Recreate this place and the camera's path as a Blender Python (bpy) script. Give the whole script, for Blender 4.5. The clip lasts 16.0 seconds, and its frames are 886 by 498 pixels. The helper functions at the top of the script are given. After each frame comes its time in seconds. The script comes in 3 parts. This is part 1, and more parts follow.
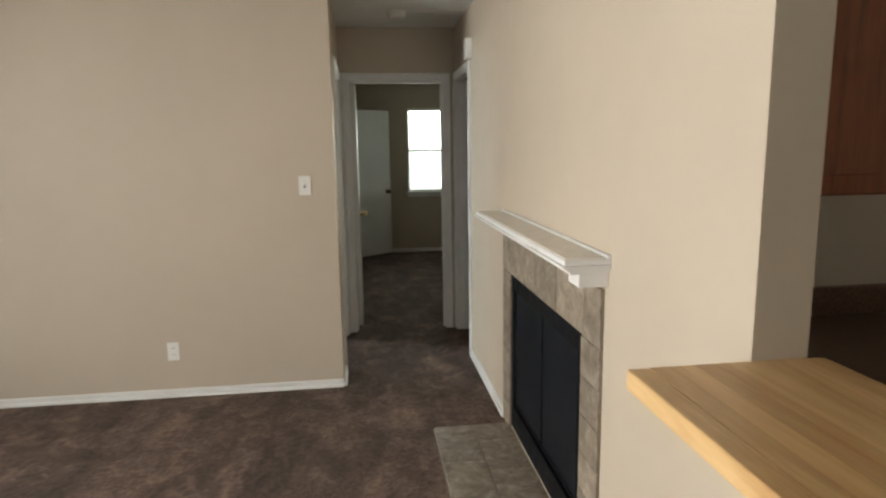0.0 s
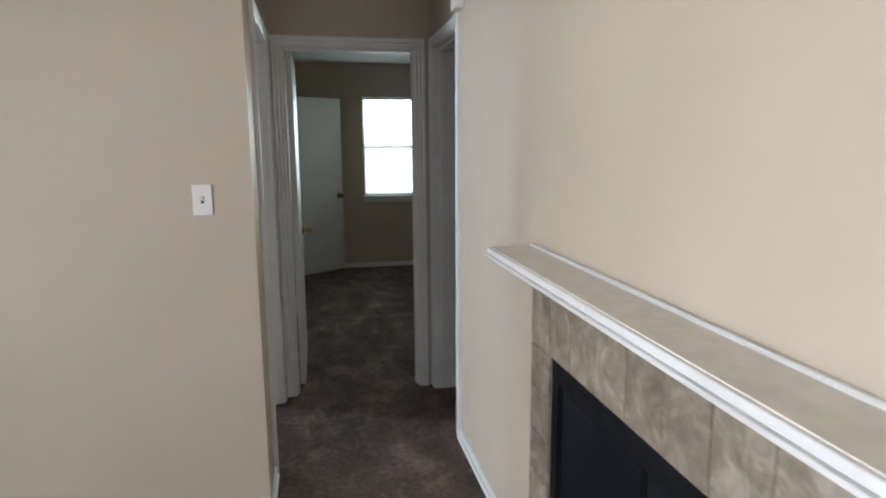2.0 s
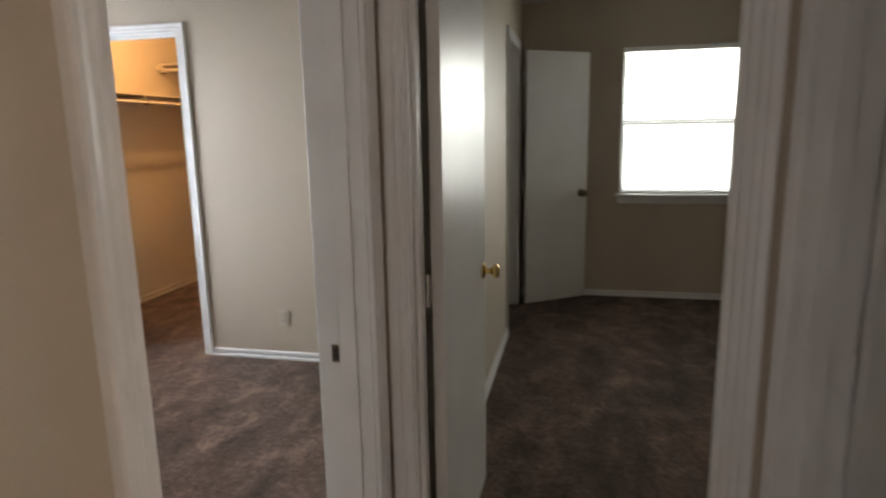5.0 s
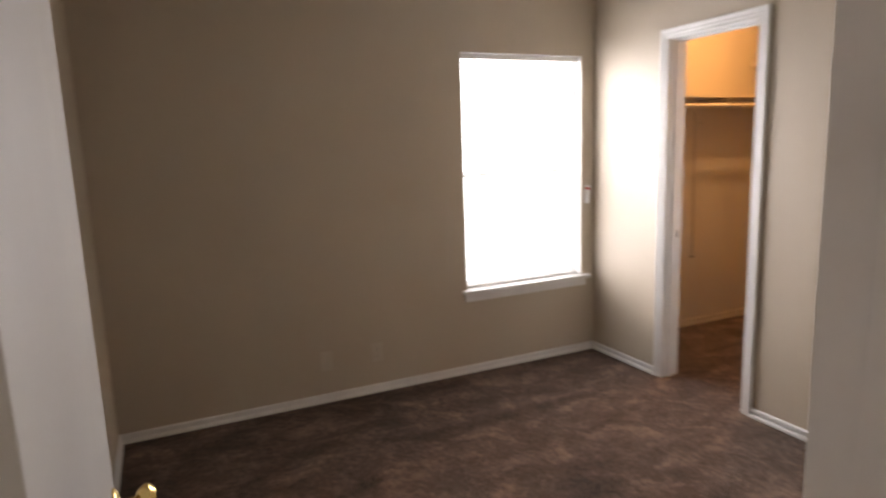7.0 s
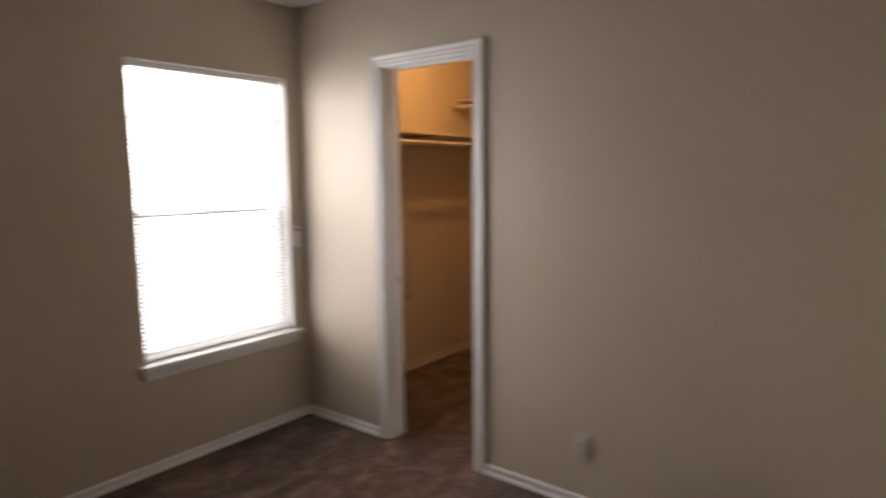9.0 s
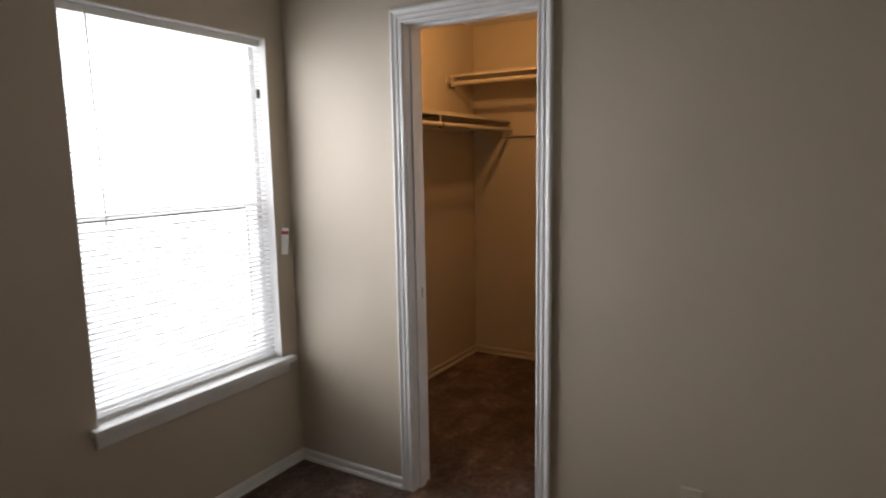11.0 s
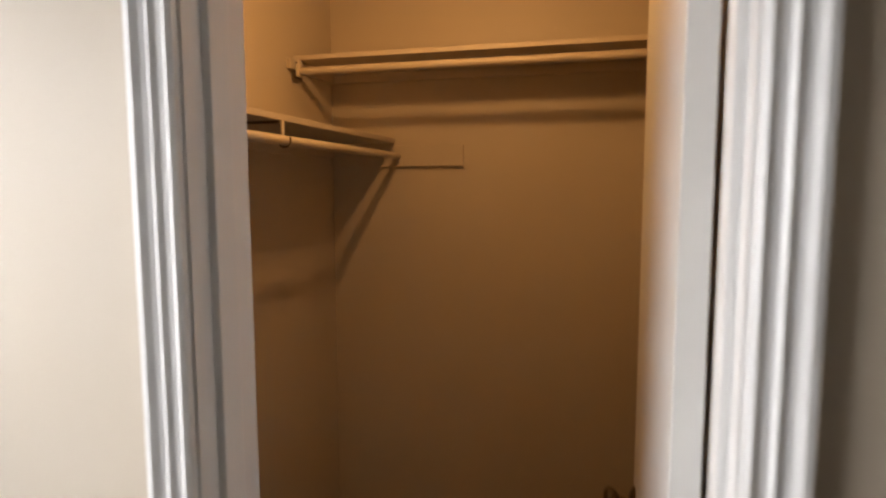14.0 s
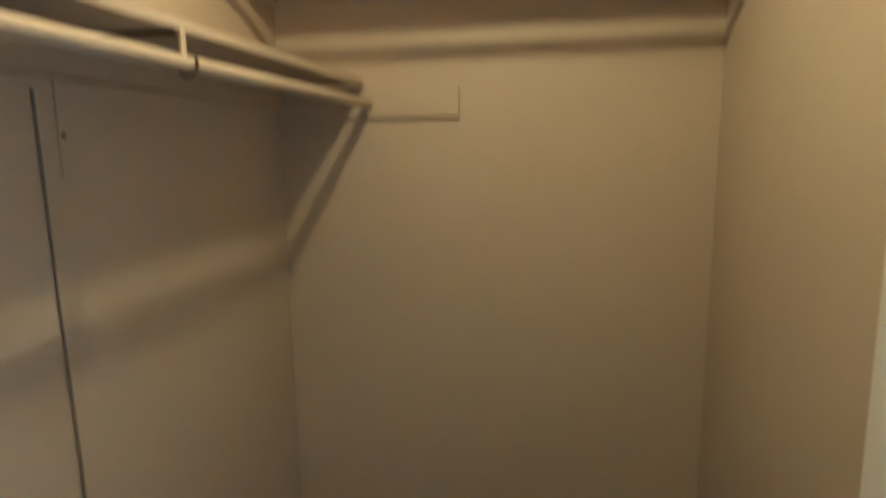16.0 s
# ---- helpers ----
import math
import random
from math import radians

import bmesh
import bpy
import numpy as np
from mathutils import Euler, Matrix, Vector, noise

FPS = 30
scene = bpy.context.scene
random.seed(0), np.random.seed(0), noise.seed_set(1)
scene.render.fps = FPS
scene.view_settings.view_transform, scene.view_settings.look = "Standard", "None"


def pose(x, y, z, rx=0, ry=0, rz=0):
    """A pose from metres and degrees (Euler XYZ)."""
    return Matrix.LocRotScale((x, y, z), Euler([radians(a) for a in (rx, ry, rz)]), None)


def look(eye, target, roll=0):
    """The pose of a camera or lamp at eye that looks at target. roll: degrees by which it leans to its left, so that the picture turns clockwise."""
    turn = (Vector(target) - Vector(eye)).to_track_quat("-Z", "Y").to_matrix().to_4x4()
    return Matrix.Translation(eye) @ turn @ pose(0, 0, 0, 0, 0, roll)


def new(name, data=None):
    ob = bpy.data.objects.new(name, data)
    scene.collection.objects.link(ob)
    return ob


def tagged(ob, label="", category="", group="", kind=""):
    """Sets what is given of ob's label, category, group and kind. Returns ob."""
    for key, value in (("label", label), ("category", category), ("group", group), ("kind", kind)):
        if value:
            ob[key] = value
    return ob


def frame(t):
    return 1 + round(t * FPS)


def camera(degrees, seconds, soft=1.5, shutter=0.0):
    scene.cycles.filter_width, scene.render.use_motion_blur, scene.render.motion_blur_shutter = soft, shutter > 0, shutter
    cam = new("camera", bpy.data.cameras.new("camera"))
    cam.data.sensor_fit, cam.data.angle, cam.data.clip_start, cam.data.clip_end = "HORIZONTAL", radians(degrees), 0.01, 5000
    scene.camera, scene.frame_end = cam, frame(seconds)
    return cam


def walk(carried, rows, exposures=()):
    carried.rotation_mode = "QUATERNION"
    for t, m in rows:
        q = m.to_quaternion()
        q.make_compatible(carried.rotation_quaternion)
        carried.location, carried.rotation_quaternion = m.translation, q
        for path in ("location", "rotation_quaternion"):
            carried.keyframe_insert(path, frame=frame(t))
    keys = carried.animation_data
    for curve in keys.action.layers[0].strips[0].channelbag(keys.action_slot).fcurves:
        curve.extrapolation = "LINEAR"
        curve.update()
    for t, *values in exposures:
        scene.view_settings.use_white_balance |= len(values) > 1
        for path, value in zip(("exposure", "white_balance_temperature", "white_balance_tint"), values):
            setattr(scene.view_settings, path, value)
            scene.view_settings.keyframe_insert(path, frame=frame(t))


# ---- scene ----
cam = camera(71.5, 16.0, soft=2.1, shutter=0.5)

PATH = [
    (0, (0.176, -3.835, 1.515), (0.422, -1.877, 1.187), -0.9),
    (0.5, (0.138, -3.532, 1.510), (0.529, -1.600, 1.172), -0.6),
    (1, (0.127, -3.197, 1.491), (0.567, -1.272, 1.172), -0.5),
    (1.5, (0.137, -2.820, 1.508), (0.583, -0.894, 1.203), -0.8),
    (2, (0.239, -2.454, 1.496), (0.634, -0.523, 1.160), -0.4),
    (2.5, (0.307, -2.107, 1.475), (0.601, -0.161, 1.121), -0.4),
    (3, (0.314, -1.742, 1.478), (0.563, 0.205, 1.095), -0.4),
    (3.2, (0.319, -1.609, 1.461), (0.543, 0.342, 1.082), -0.4),
    (5.3, (0.481, -0.132, 1.426), (-0.126, 1.736, 1.049), -1.1),
    (5.5, (0.436, -0.081, 1.440), (-0.309, 1.736, 1.061), -1.1),
    (6, (0.365, 0.107, 1.461), (-0.794, 1.686, 1.059), -1.1),
    (6.5, (0.300, 0.283, 1.453), (-1.230, 1.517, 1.085), -2.0),
    (7, (0.274, 0.464, 1.474), (-1.520, 1.284, 1.145), -2.0),
    (7.5, (0.224, 0.576, 1.486), (-1.661, 1.182, 1.204), -1.4),
    (8, (0.140, 0.661, 1.502), (-1.724, 1.337, 1.241), -1.8),
    (8.5, (-0.056, 0.719, 1.493), (-1.714, 1.809, 1.240), -1.5),
    (9, (-0.213, 0.803, 1.478), (-1.441, 2.363, 1.235), -0.6),
    (9.2, (-0.215, 0.833, 1.466), (-1.273, 2.513, 1.226), -0.2),
    (11.3, (-1.186, 1.136, 1.475), (-2.189, 2.843, 1.191), -1.2),
    (11.5, (-1.271, 1.210, 1.465), (-2.223, 2.947, 1.187), -1.1),
    (12, (-1.497, 1.448, 1.437), (-2.307, 3.253, 1.144), -0.9),
    (12.5, (-1.667, 1.691, 1.434), (-2.371, 3.541, 1.149), -1.2),
    (13, (-1.861, 2.014, 1.456), (-2.444, 3.906, 1.178), -1.0),
    (13.5, (-1.957, 2.342, 1.508), (-2.483, 4.252, 1.232), -1.2),
    (14, (-2.044, 2.608, 1.565), (-2.550, 4.532, 1.358), -0.1),
    (14.5, (-2.165, 2.882, 1.621), (-2.610, 4.829, 1.528), 1.0),
    (15, (-2.240, 3.033, 1.652), (-2.617, 4.997, 1.706), 0.8),
    (15.5, (-2.240, 3.137, 1.649), (-2.642, 5.095, 1.697), 0.9),
    (16, (-2.308, 3.237, 1.550), (-2.685, 5.174, 1.224), -0.7),
]
EXPOSURES = [
    (0.0, -0.27, 7050, 8), (0.6, -0.15, 6750, 9), (1.0, -0.2, 6050, 8), (1.5, -0.2, 6100, 10), (2.5, -0.1, 6100, 11), (3.0, -0.05, 6150, 12),
    (5.5, -0.05, 7500, 23), (6.5, -0.3, 8050, 28), (7.0, -0.35, 8300, 29), (7.5, -0.18, 8400, 30), (8.5, -0.62, 8400, 31), (9.0, -1.12, 8400, 29),
    (11.3, -1.5, 7700, 23), (12.0, -1.6, 7600, 21), (12.5, -1.58, 7350, 19), (13.0, -1.15, 7900, 24), (13.5, -1.1, 8300, 27), (14.0, -1.3, 8100, 24),
    (14.5, -1.15, 6700, 13), (15.0, -1.2, 7200, 14), (15.5, -1.22, 6300, 8), (16.0, -0.4, 4500, -8),
]
walk(cam, [(t, look(eye, target, roll)) for t, eye, target, roll in PATH], EXPOSURES)

# ---- light ----
world = bpy.data.worlds.new("sky")
scene.world = world
world.use_nodes = True
wn = world.node_tree
sky = wn.nodes.new("ShaderNodeTexSky")
sky.sky_type, sky.sun_disc = "NISHITA", False
sky.sun_elevation, sky.sun_rotation = radians(58), radians(130)
wn.nodes["Background"].inputs[1].default_value = 0.12
wn.links.new(sky.outputs[0], wn.nodes["Background"].inputs[0])


def sun_lamp(strength):
    lamp = bpy.data.lights.new("sun", "SUN")
    lamp.energy, lamp.angle, lamp.color = strength, radians(0.6), (1, 0.95, 0.88)
    ob = new("sun", lamp)
    ob.matrix_basis = look((8, -9, 14), (0, 0, 0))
    return ob


def window_light(name, m, width, height, watts, color, spread=180):
    lamp = bpy.data.lights.new(name, "AREA")
    lamp.shape, lamp.size, lamp.size_y, lamp.energy, lamp.color = "RECTANGLE", width, height, watts, color
    lamp.spread = radians(spread)
    ob = new(name, lamp)
    ob.matrix_basis = m
    return ob


sun_lamp(3.0)
window_light("window_light_bedroom", look((-3.36, 2.65, 1.29), (0, 2.65, 1.29)), 0.88, 1.44, 135, (0.73, 0.88, 1.0), 175)
window_light("window_light_bedroom_inner", look((-3.208, 2.65, 1.29), (0, 2.65, 1.29)), 0.88, 1.42, 12, (0.70, 0.87, 1.0), 175)
window_light("window_light_far_room", look((1.38, 5.30, 1.46), (1.38, 0, 1.46)), 1.06, 1.15, 48, (0.86, 0.98, 0.95))
window_light("window_light_far_room_inner", look((1.38, 5.125, 1.46), (1.38, 0, 1.46)), 1.06, 1.13, 3, (0.86, 0.98, 0.95))
window_light("window_light_living", look((-4.36, -3.1, 1.15), (0, -3.1, 1.15)), 2.3, 1.95, 170, (0.95, 0.975, 1.0), 125)
window_light("window_light_south", look((-1.2, -6.56, 1.45), (-1.2, 0, 1.45)), 1.7, 1.25, 12, (1.0, 0.97, 0.93))
bulb_light = bpy.data.lights.new("closet_bulb_light", "POINT")
bulb_light.energy, bulb_light.color, bulb_light.shadow_soft_size = 37, (1.0, 0.605, 0.24), 0.035
new("closet_bulb_light", bulb_light).location = (-2.54, 4.13, 2.335)

# ---- materials ----


def material(name, build, rough=0.6, metal=0.0):
    m = bpy.data.materials.new(name)
    m.use_nodes = True
    t = m.node_tree
    b = t.nodes["Principled BSDF"]
    b.inputs["Roughness"].default_value, b.inputs["Metallic"].default_value = rough, metal
    build(t, b)
    return m


def coords(t, scale=(1, 1, 1), turn=(0, 0, 0)):
    mp = t.nodes.new("ShaderNodeMapping")
    mp.inputs["Scale"].default_value, mp.inputs["Rotation"].default_value = scale, turn
    geo = t.nodes.new("ShaderNodeNewGeometry")
    t.links.new(geo.outputs["Position"], mp.inputs["Vector"])
    return mp.outputs["Vector"]


def noise_tex(t, vec, scale, detail=4, rough=0.55, distort=0.0):
    n = t.nodes.new("ShaderNodeTexNoise")
    n.inputs["Scale"].default_value, n.inputs["Detail"].default_value = scale, detail
    n.inputs["Roughness"].default_value, n.inputs["Distortion"].default_value = rough, distort
    t.links.new(vec, n.inputs["Vector"])
    return n.outputs["Fac"]


def ramp(t, fac, stops):
    r = t.nodes.new("ShaderNodeValToRGB")
    while len(r.color_ramp.elements) < len(stops):
        r.color_ramp.elements.new(0.5)
    for e, (p, c) in zip(r.color_ramp.elements, stops):
        e.position, e.color = p, (*c, 1)
    t.links.new(fac, r.inputs["Fac"])
    return r.outputs["Color"]


def mix(t, fac, a, b, kind="MIX"):
    n = t.nodes.new("ShaderNodeMix")
    n.data_type, n.blend_type = "RGBA", kind
    for sock, v in ((n.inputs[0], fac), (n.inputs[6], a), (n.inputs[7], b)):
        if hasattr(v, "is_linked"):
            t.links.new(v, sock)
        elif isinstance(v, tuple):
            sock.default_value = (*v, 1)
        else:
            sock.default_value = v
    return n.outputs[2]


def bump(t, b, height, strength, distance=0.002):
    n = t.nodes.new("ShaderNodeBump")
    n.inputs["Strength"].default_value, n.inputs["Distance"].default_value = strength, distance
    t.links.new(height, n.inputs["Height"])
    t.links.new(n.outputs["Normal"], b.inputs["Normal"])


def tone(t, b, color):
    t.links.new(color, b.inputs["Base Color"])


def rough_link(t, b, fac, lo, hi):
    n = t.nodes.new("ShaderNodeMapRange")
    n.inputs["To Min"].default_value, n.inputs["To Max"].default_value = lo, hi
    t.links.new(fac, n.inputs["Value"])
    t.links.new(n.outputs["Result"], b.inputs["Roughness"])


def wall_paint(t, b):
    v = coords(t)
    big, fine = noise_tex(t, v, 1.3, 3), noise_tex(t, v, 140, 3, 0.5)
    tone(t, b, ramp(t, big, [(0.3, (0.485, 0.412, 0.328)), (0.7, (0.522, 0.443, 0.354))]))
    rough_link(t, b, noise_tex(t, v, 9, 4), 0.42, 0.62)
    bump(t, b, fine, 0.11, 0.0025)


def ceiling_paint(t, b):
    v = coords(t)
    tone(t, b, ramp(t, noise_tex(t, v, 2.0, 3), [(0.3, (0.70, 0.70, 0.68)), (0.7, (0.76, 0.76, 0.745))]))
    bump(t, b, noise_tex(t, v, 60, 4, 0.6), 0.5, 0.006)


def trim_paint(t, b):
    v = coords(t)
    tone(t, b, ramp(t, noise_tex(t, v, 5, 4), [(0.3, (0.70, 0.69, 0.68)), (0.7, (0.77, 0.765, 0.76))]))
    rough_link(t, b, noise_tex(t, v, 6, 3), 0.26, 0.38)
    bump(t, b, noise_tex(t, v, 70, 3), 0.06, 0.001)


def door_paint(t, b):
    v = coords(t)
    tone(t, b, ramp(t, noise_tex(t, v, 3, 4), [(0.3, (0.69, 0.68, 0.655)), (0.7, (0.75, 0.74, 0.715))]))
    rough_link(t, b, noise_tex(t, v, 2.5, 3), 0.3, 0.4)
    bump(t, b, noise_tex(t, v, 90, 3), 0.05, 0.001)


def carpet_pile(t, b):
    v = coords(t)
    strokes = noise_tex(t, coords(t, (4.2, 1.5, 1), (0, 0, 0.45)), 1.0, 3, 0.5, 1.0)
    patch = noise_tex(t, coords(t, (1.0, 0.85, 1), (0, 0, 0.7)), 5.0, 5, 0.66, 0.9)
    tuft = noise_tex(t, v, 150, 2, 0.7)
    clump = noise_tex(t, v, 34, 4, 0.65, 0.3)
    base = ramp(t, strokes, [(0.34, (0.076, 0.048, 0.0365)), (0.62, (0.146, 0.094, 0.0725))])
    worn = ramp(t, patch, [(0.36, (0.68, 0.68, 0.68)), (0.50, (0.95, 0.94, 0.93)), (0.64, (1.55, 1.53, 1.51))])
    c = mix(t, 1.0, base, worn, "MULTIPLY")
    c = mix(t, 1.0, c, ramp(t, clump, [(0.32, (0.6, 0.59, 0.58)), (0.68, (1.4, 1.4, 1.4))]), "MULTIPLY")
    c = mix(t, 1.0, c, ramp(t, tuft, [(0.3, (0.5, 0.5, 0.5)), (0.7, (1.45, 1.45, 1.45))]), "MULTIPLY")
    tone(t, b, c)
    b.inputs["Sheen Weight"].default_value = 0.08
    b.inputs["Sheen Roughness"].default_value = 0.6
    b.inputs["Specular IOR Level"].default_value = 0.1
    h = t.nodes.new("ShaderNodeMath")
    t.links.new(tuft, h.inputs[0]), t.links.new(clump, h.inputs[1])
    bump(t, b, h.outputs[0], 0.9, 0.008)


def tile_stone(t, b):
    v = coords(t)
    oi = t.nodes.new("ShaderNodeObjectInfo")
    n = t.nodes.new("ShaderNodeTexNoise")
    n.noise_dimensions = "4D"
    n.inputs["Scale"].default_value, n.inputs["Detail"].default_value, n.inputs["Roughness"].default_value = 12, 7, 0.66
    n.inputs["Distortion"].default_value = 0.9
    w = t.nodes.new("ShaderNodeMath")
    w.operation = "MULTIPLY"
    w.inputs[1].default_value = 40
    t.links.new(oi.outputs["Random"], w.inputs[0]), t.links.new(w.outputs[0], n.inputs["W"]), t.links.new(v, n.inputs["Vector"])
    c = ramp(t, n.outputs["Fac"], [(0.32, (0.122, 0.097, 0.074)), (0.5, (0.250, 0.206, 0.162)), (0.68, (0.42, 0.368, 0.308))])
    c = mix(t, 1.0, c, ramp(t, oi.outputs["Random"], [(0, (0.82, 0.8, 0.78)), (1, (1.1, 1.09, 1.07))]), "MULTIPLY")
    tone(t, b, c)
    rough_link(t, b, n.outputs["Fac"], 0.3, 0.55)
    bump(t, b, noise_tex(t, v, 55, 4), 0.15, 0.002)


def grout_mix(t, b):
    v = coords(t)
    tone(t, b, ramp(t, noise_tex(t, v, 40, 4), [(0.3, (0.21, 0.17, 0.13)), (0.7, (0.29, 0.245, 0.195))]))
    bump(t, b, noise_tex(t, v, 200, 3), 0.4, 0.002)


def black_steel(t, b):
    v = coords(t)
    tone(t, b, ramp(t, noise_tex(t, v, 6, 5), [(0.3, (0.004, 0.0045, 0.006)), (0.75, (0.010, 0.011, 0.013))]))
    b.inputs["Specular IOR Level"].default_value = 0.12
    rough_link(t, b, noise_tex(t, v, 20, 4), 0.5, 0.75)


def smoked_glass(t, b):
    v = coords(t)
    tone(t, b, ramp(t, noise_tex(t, v, 3, 4), [(0.3, (0.005, 0.006, 0.009)), (0.7, (0.011, 0.013, 0.018))]))
    b.inputs["Specular IOR Level"].default_value = 0.1
    b.inputs["Roughness"].default_value = 0.45


def butcher_block(t, b):
    v = coords(t, (1, 0.07, 1))
    strip = t.nodes.new("ShaderNodeObjectInfo")
    grain = noise_tex(t, v, 55, 6, 0.6, 0.4)
    figure = noise_tex(t, coords(t, (1, 0.12, 1)), 9, 4, 0.6, 1.2)
    c = ramp(t, grain, [(0.3, (0.47, 0.275, 0.115)), (0.7, (0.68, 0.455, 0.225))])
    c = mix(t, 0.55, c, ramp(t, figure, [(0.38, (0.40, 0.205, 0.078)), (0.62, (0.72, 0.50, 0.255))]))
    c = mix(t, 1.0, c, ramp(t, strip.outputs["Random"], [(0, (0.86, 0.83, 0.78)), (1, (1.12, 1.12, 1.12))]), "MULTIPLY")
    tone(t, b, c)
    rough_link(t, b, grain, 0.3, 0.48)
    bump(t, b, grain, 0.06, 0.001)


def cherry_wood(t, b):
    v = coords(t, (9, 9, 0.8))
    g = noise_tex(t, v, 5, 6, 0.6, 0.6)
    tone(t, b, ramp(t, g, [(0.3, (0.17, 0.045, 0.016)), (0.7, (0.29, 0.085, 0.030))]))
    rough_link(t, b, g, 0.28, 0.42)


def dark_laminate(t, b):
    v = coords(t)
    tone(t, b, ramp(t, noise_tex(t, v, 90, 4), [(0.35, (0.085, 0.045, 0.026)), (0.65, (0.15, 0.085, 0.05))]))


def plastic_white(t, b):
    v = coords(t)
    tone(t, b, ramp(t, noise_tex(t, v, 12, 3), [(0.3, (0.74, 0.73, 0.70)), (0.7, (0.80, 0.79, 0.765))]))


def plastic_beige(t, b):
    v = coords(t)
    tone(t, b, ramp(t, noise_tex(t, v, 12, 3), [(0.3, (0.52, 0.46, 0.385)), (0.7, (0.57, 0.505, 0.425))]))


def plain(color):
    def build(t, b):
        v = coords(t)
        lo, hi = tuple(c * 0.9 for c in color), tuple(min(1, c * 1.08) for c in color)
        tone(t, b, ramp(t, noise_tex(t, v, 18, 4), [(0.3, lo), (0.7, hi)]))
    return build


def slat_vinyl(t, b):
    v = coords(t)
    tone(t, b, ramp(t, noise_tex(t, v, 6, 3), [(0.3, (0.80, 0.80, 0.79)), (0.7, (0.86, 0.86, 0.85))]))
    tr = t.nodes.new("ShaderNodeBsdfTranslucent")
    tr.inputs["Color"].default_value = (0.88, 0.89, 0.9, 1)
    ms = t.nodes.new("ShaderNodeMixShader")
    ms.inputs[0].default_value = 0.6
    t.links.new(b.outputs[0], ms.inputs[1]), t.links.new(tr.outputs[0], ms.inputs[2])
    t.links.new(ms.outputs[0], t.nodes["Material Output"].inputs["Surface"])


def clear_glass(t, b):
    b.inputs["Base Color"].default_value = (0.97, 0.99, 0.98, 1)
    b.inputs["Transmission Weight"].default_value = 1.0
    b.inputs["IOR"].default_value = 1.45
    b.inputs["Roughness"].default_value = 0.0


def screen_mesh(t, b):
    b.inputs["Base Color"].default_value = (0.10, 0.10, 0.11, 1)
    tr = t.nodes.new("ShaderNodeBsdfTransparent")
    ms = t.nodes.new("ShaderNodeMixShader")
    ms.inputs[0].default_value = 0.32
    t.links.new(tr.outputs[0], ms.inputs[1]), t.links.new(b.outputs[0], ms.inputs[2])
    t.links.new(ms.outputs[0], t.nodes["Material Output"].inputs["Surface"])


def lawn(t, b):
    v = coords(t)
    tone(t, b, ramp(t, noise_tex(t, v, 2.5, 6, 0.6), [(0.3, (0.05, 0.075, 0.03)), (0.7, (0.12, 0.14, 0.06))]))


WALL = material("wall_paint", wall_paint)
CEIL = material("ceiling_texture", ceiling_paint, 0.9)
TRIM = material("trim_paint", trim_paint, 0.3)
DOOR = material("door_paint", door_paint, 0.25)
CARPET = material("carpet", carpet_pile, 1.0)
TILE = material("fireplace_tile", tile_stone, 0.4)
GROUT = material("grout", grout_mix, 0.9)
STEEL = material("black_steel", black_steel, 0.5)
SMOKED = material("smoked_glass", smoked_glass, 0.15)
BLOCK = material("butcher_block", butcher_block, 0.4)
CHERRY = material("cherry_wood", cherry_wood, 0.35)
LAMINATE = material("dark_laminate", dark_laminate, 0.4)
PLASTIC = material("white_plastic", plastic_white, 0.35)
BEIGE = material("painted_plate", plastic_beige, 0.5)
BRASS = material("brass", plain((0.70, 0.50, 0.20)), 0.22, 1.0)
BRONZE = material("dark_bronze", plain((0.16, 0.12, 0.08)), 0.35, 1.0)
STEELPIN = material("painted_steel", plain((0.62, 0.60, 0.57)), 0.35)
# near black: painted shade of holes and slots, also dark screws and cord lock
DARK = material("hole_shade_and_dark_parts", plain((0.03, 0.026, 0.022)), 0.7)
RED = material("red_print", plain((0.55, 0.06, 0.05)), 0.5)
VINYL = material("blind_vinyl", slat_vinyl, 0.45)
GLASS = material("window_glass", clear_glass)
# cream paint of the mantel top, lightened in colour for missing light from above
CREAM = material("cream_paint_top_lit", plain((0.72, 0.67, 0.60)), 0.35)
SCREEN = material("insect_screen", screen_mesh, 0.7)
LAWN = material("lawn", lawn, 0.95)
CABLE = material("dark_cable", plain((0.21, 0.18, 0.155)), 0.5)

# ---- mesh helpers ----


def box(bm, x0, y0, z0, x1, y1, z1, soft=0.0):
    r = bmesh.ops.create_cube(bm, size=1.0)
    vs = r["verts"]
    for v in vs:
        v.co = Vector((x0 + (v.co.x + 0.5) * (x1 - x0), y0 + (v.co.y + 0.5) * (y1 - y0), z0 + (v.co.z + 0.5) * (z1 - z0)))
    if soft:
        es = list({e for v in vs for e in v.link_edges})
        bmesh.ops.bevel(bm, geom=es, offset=soft, segments=2, affect="EDGES", profile=0.6)
    return bm


def boxes(*list_of, soft=0.0):
    bm = bmesh.new()
    for b in list_of:
        box(bm, *b, soft=soft)
    return bm


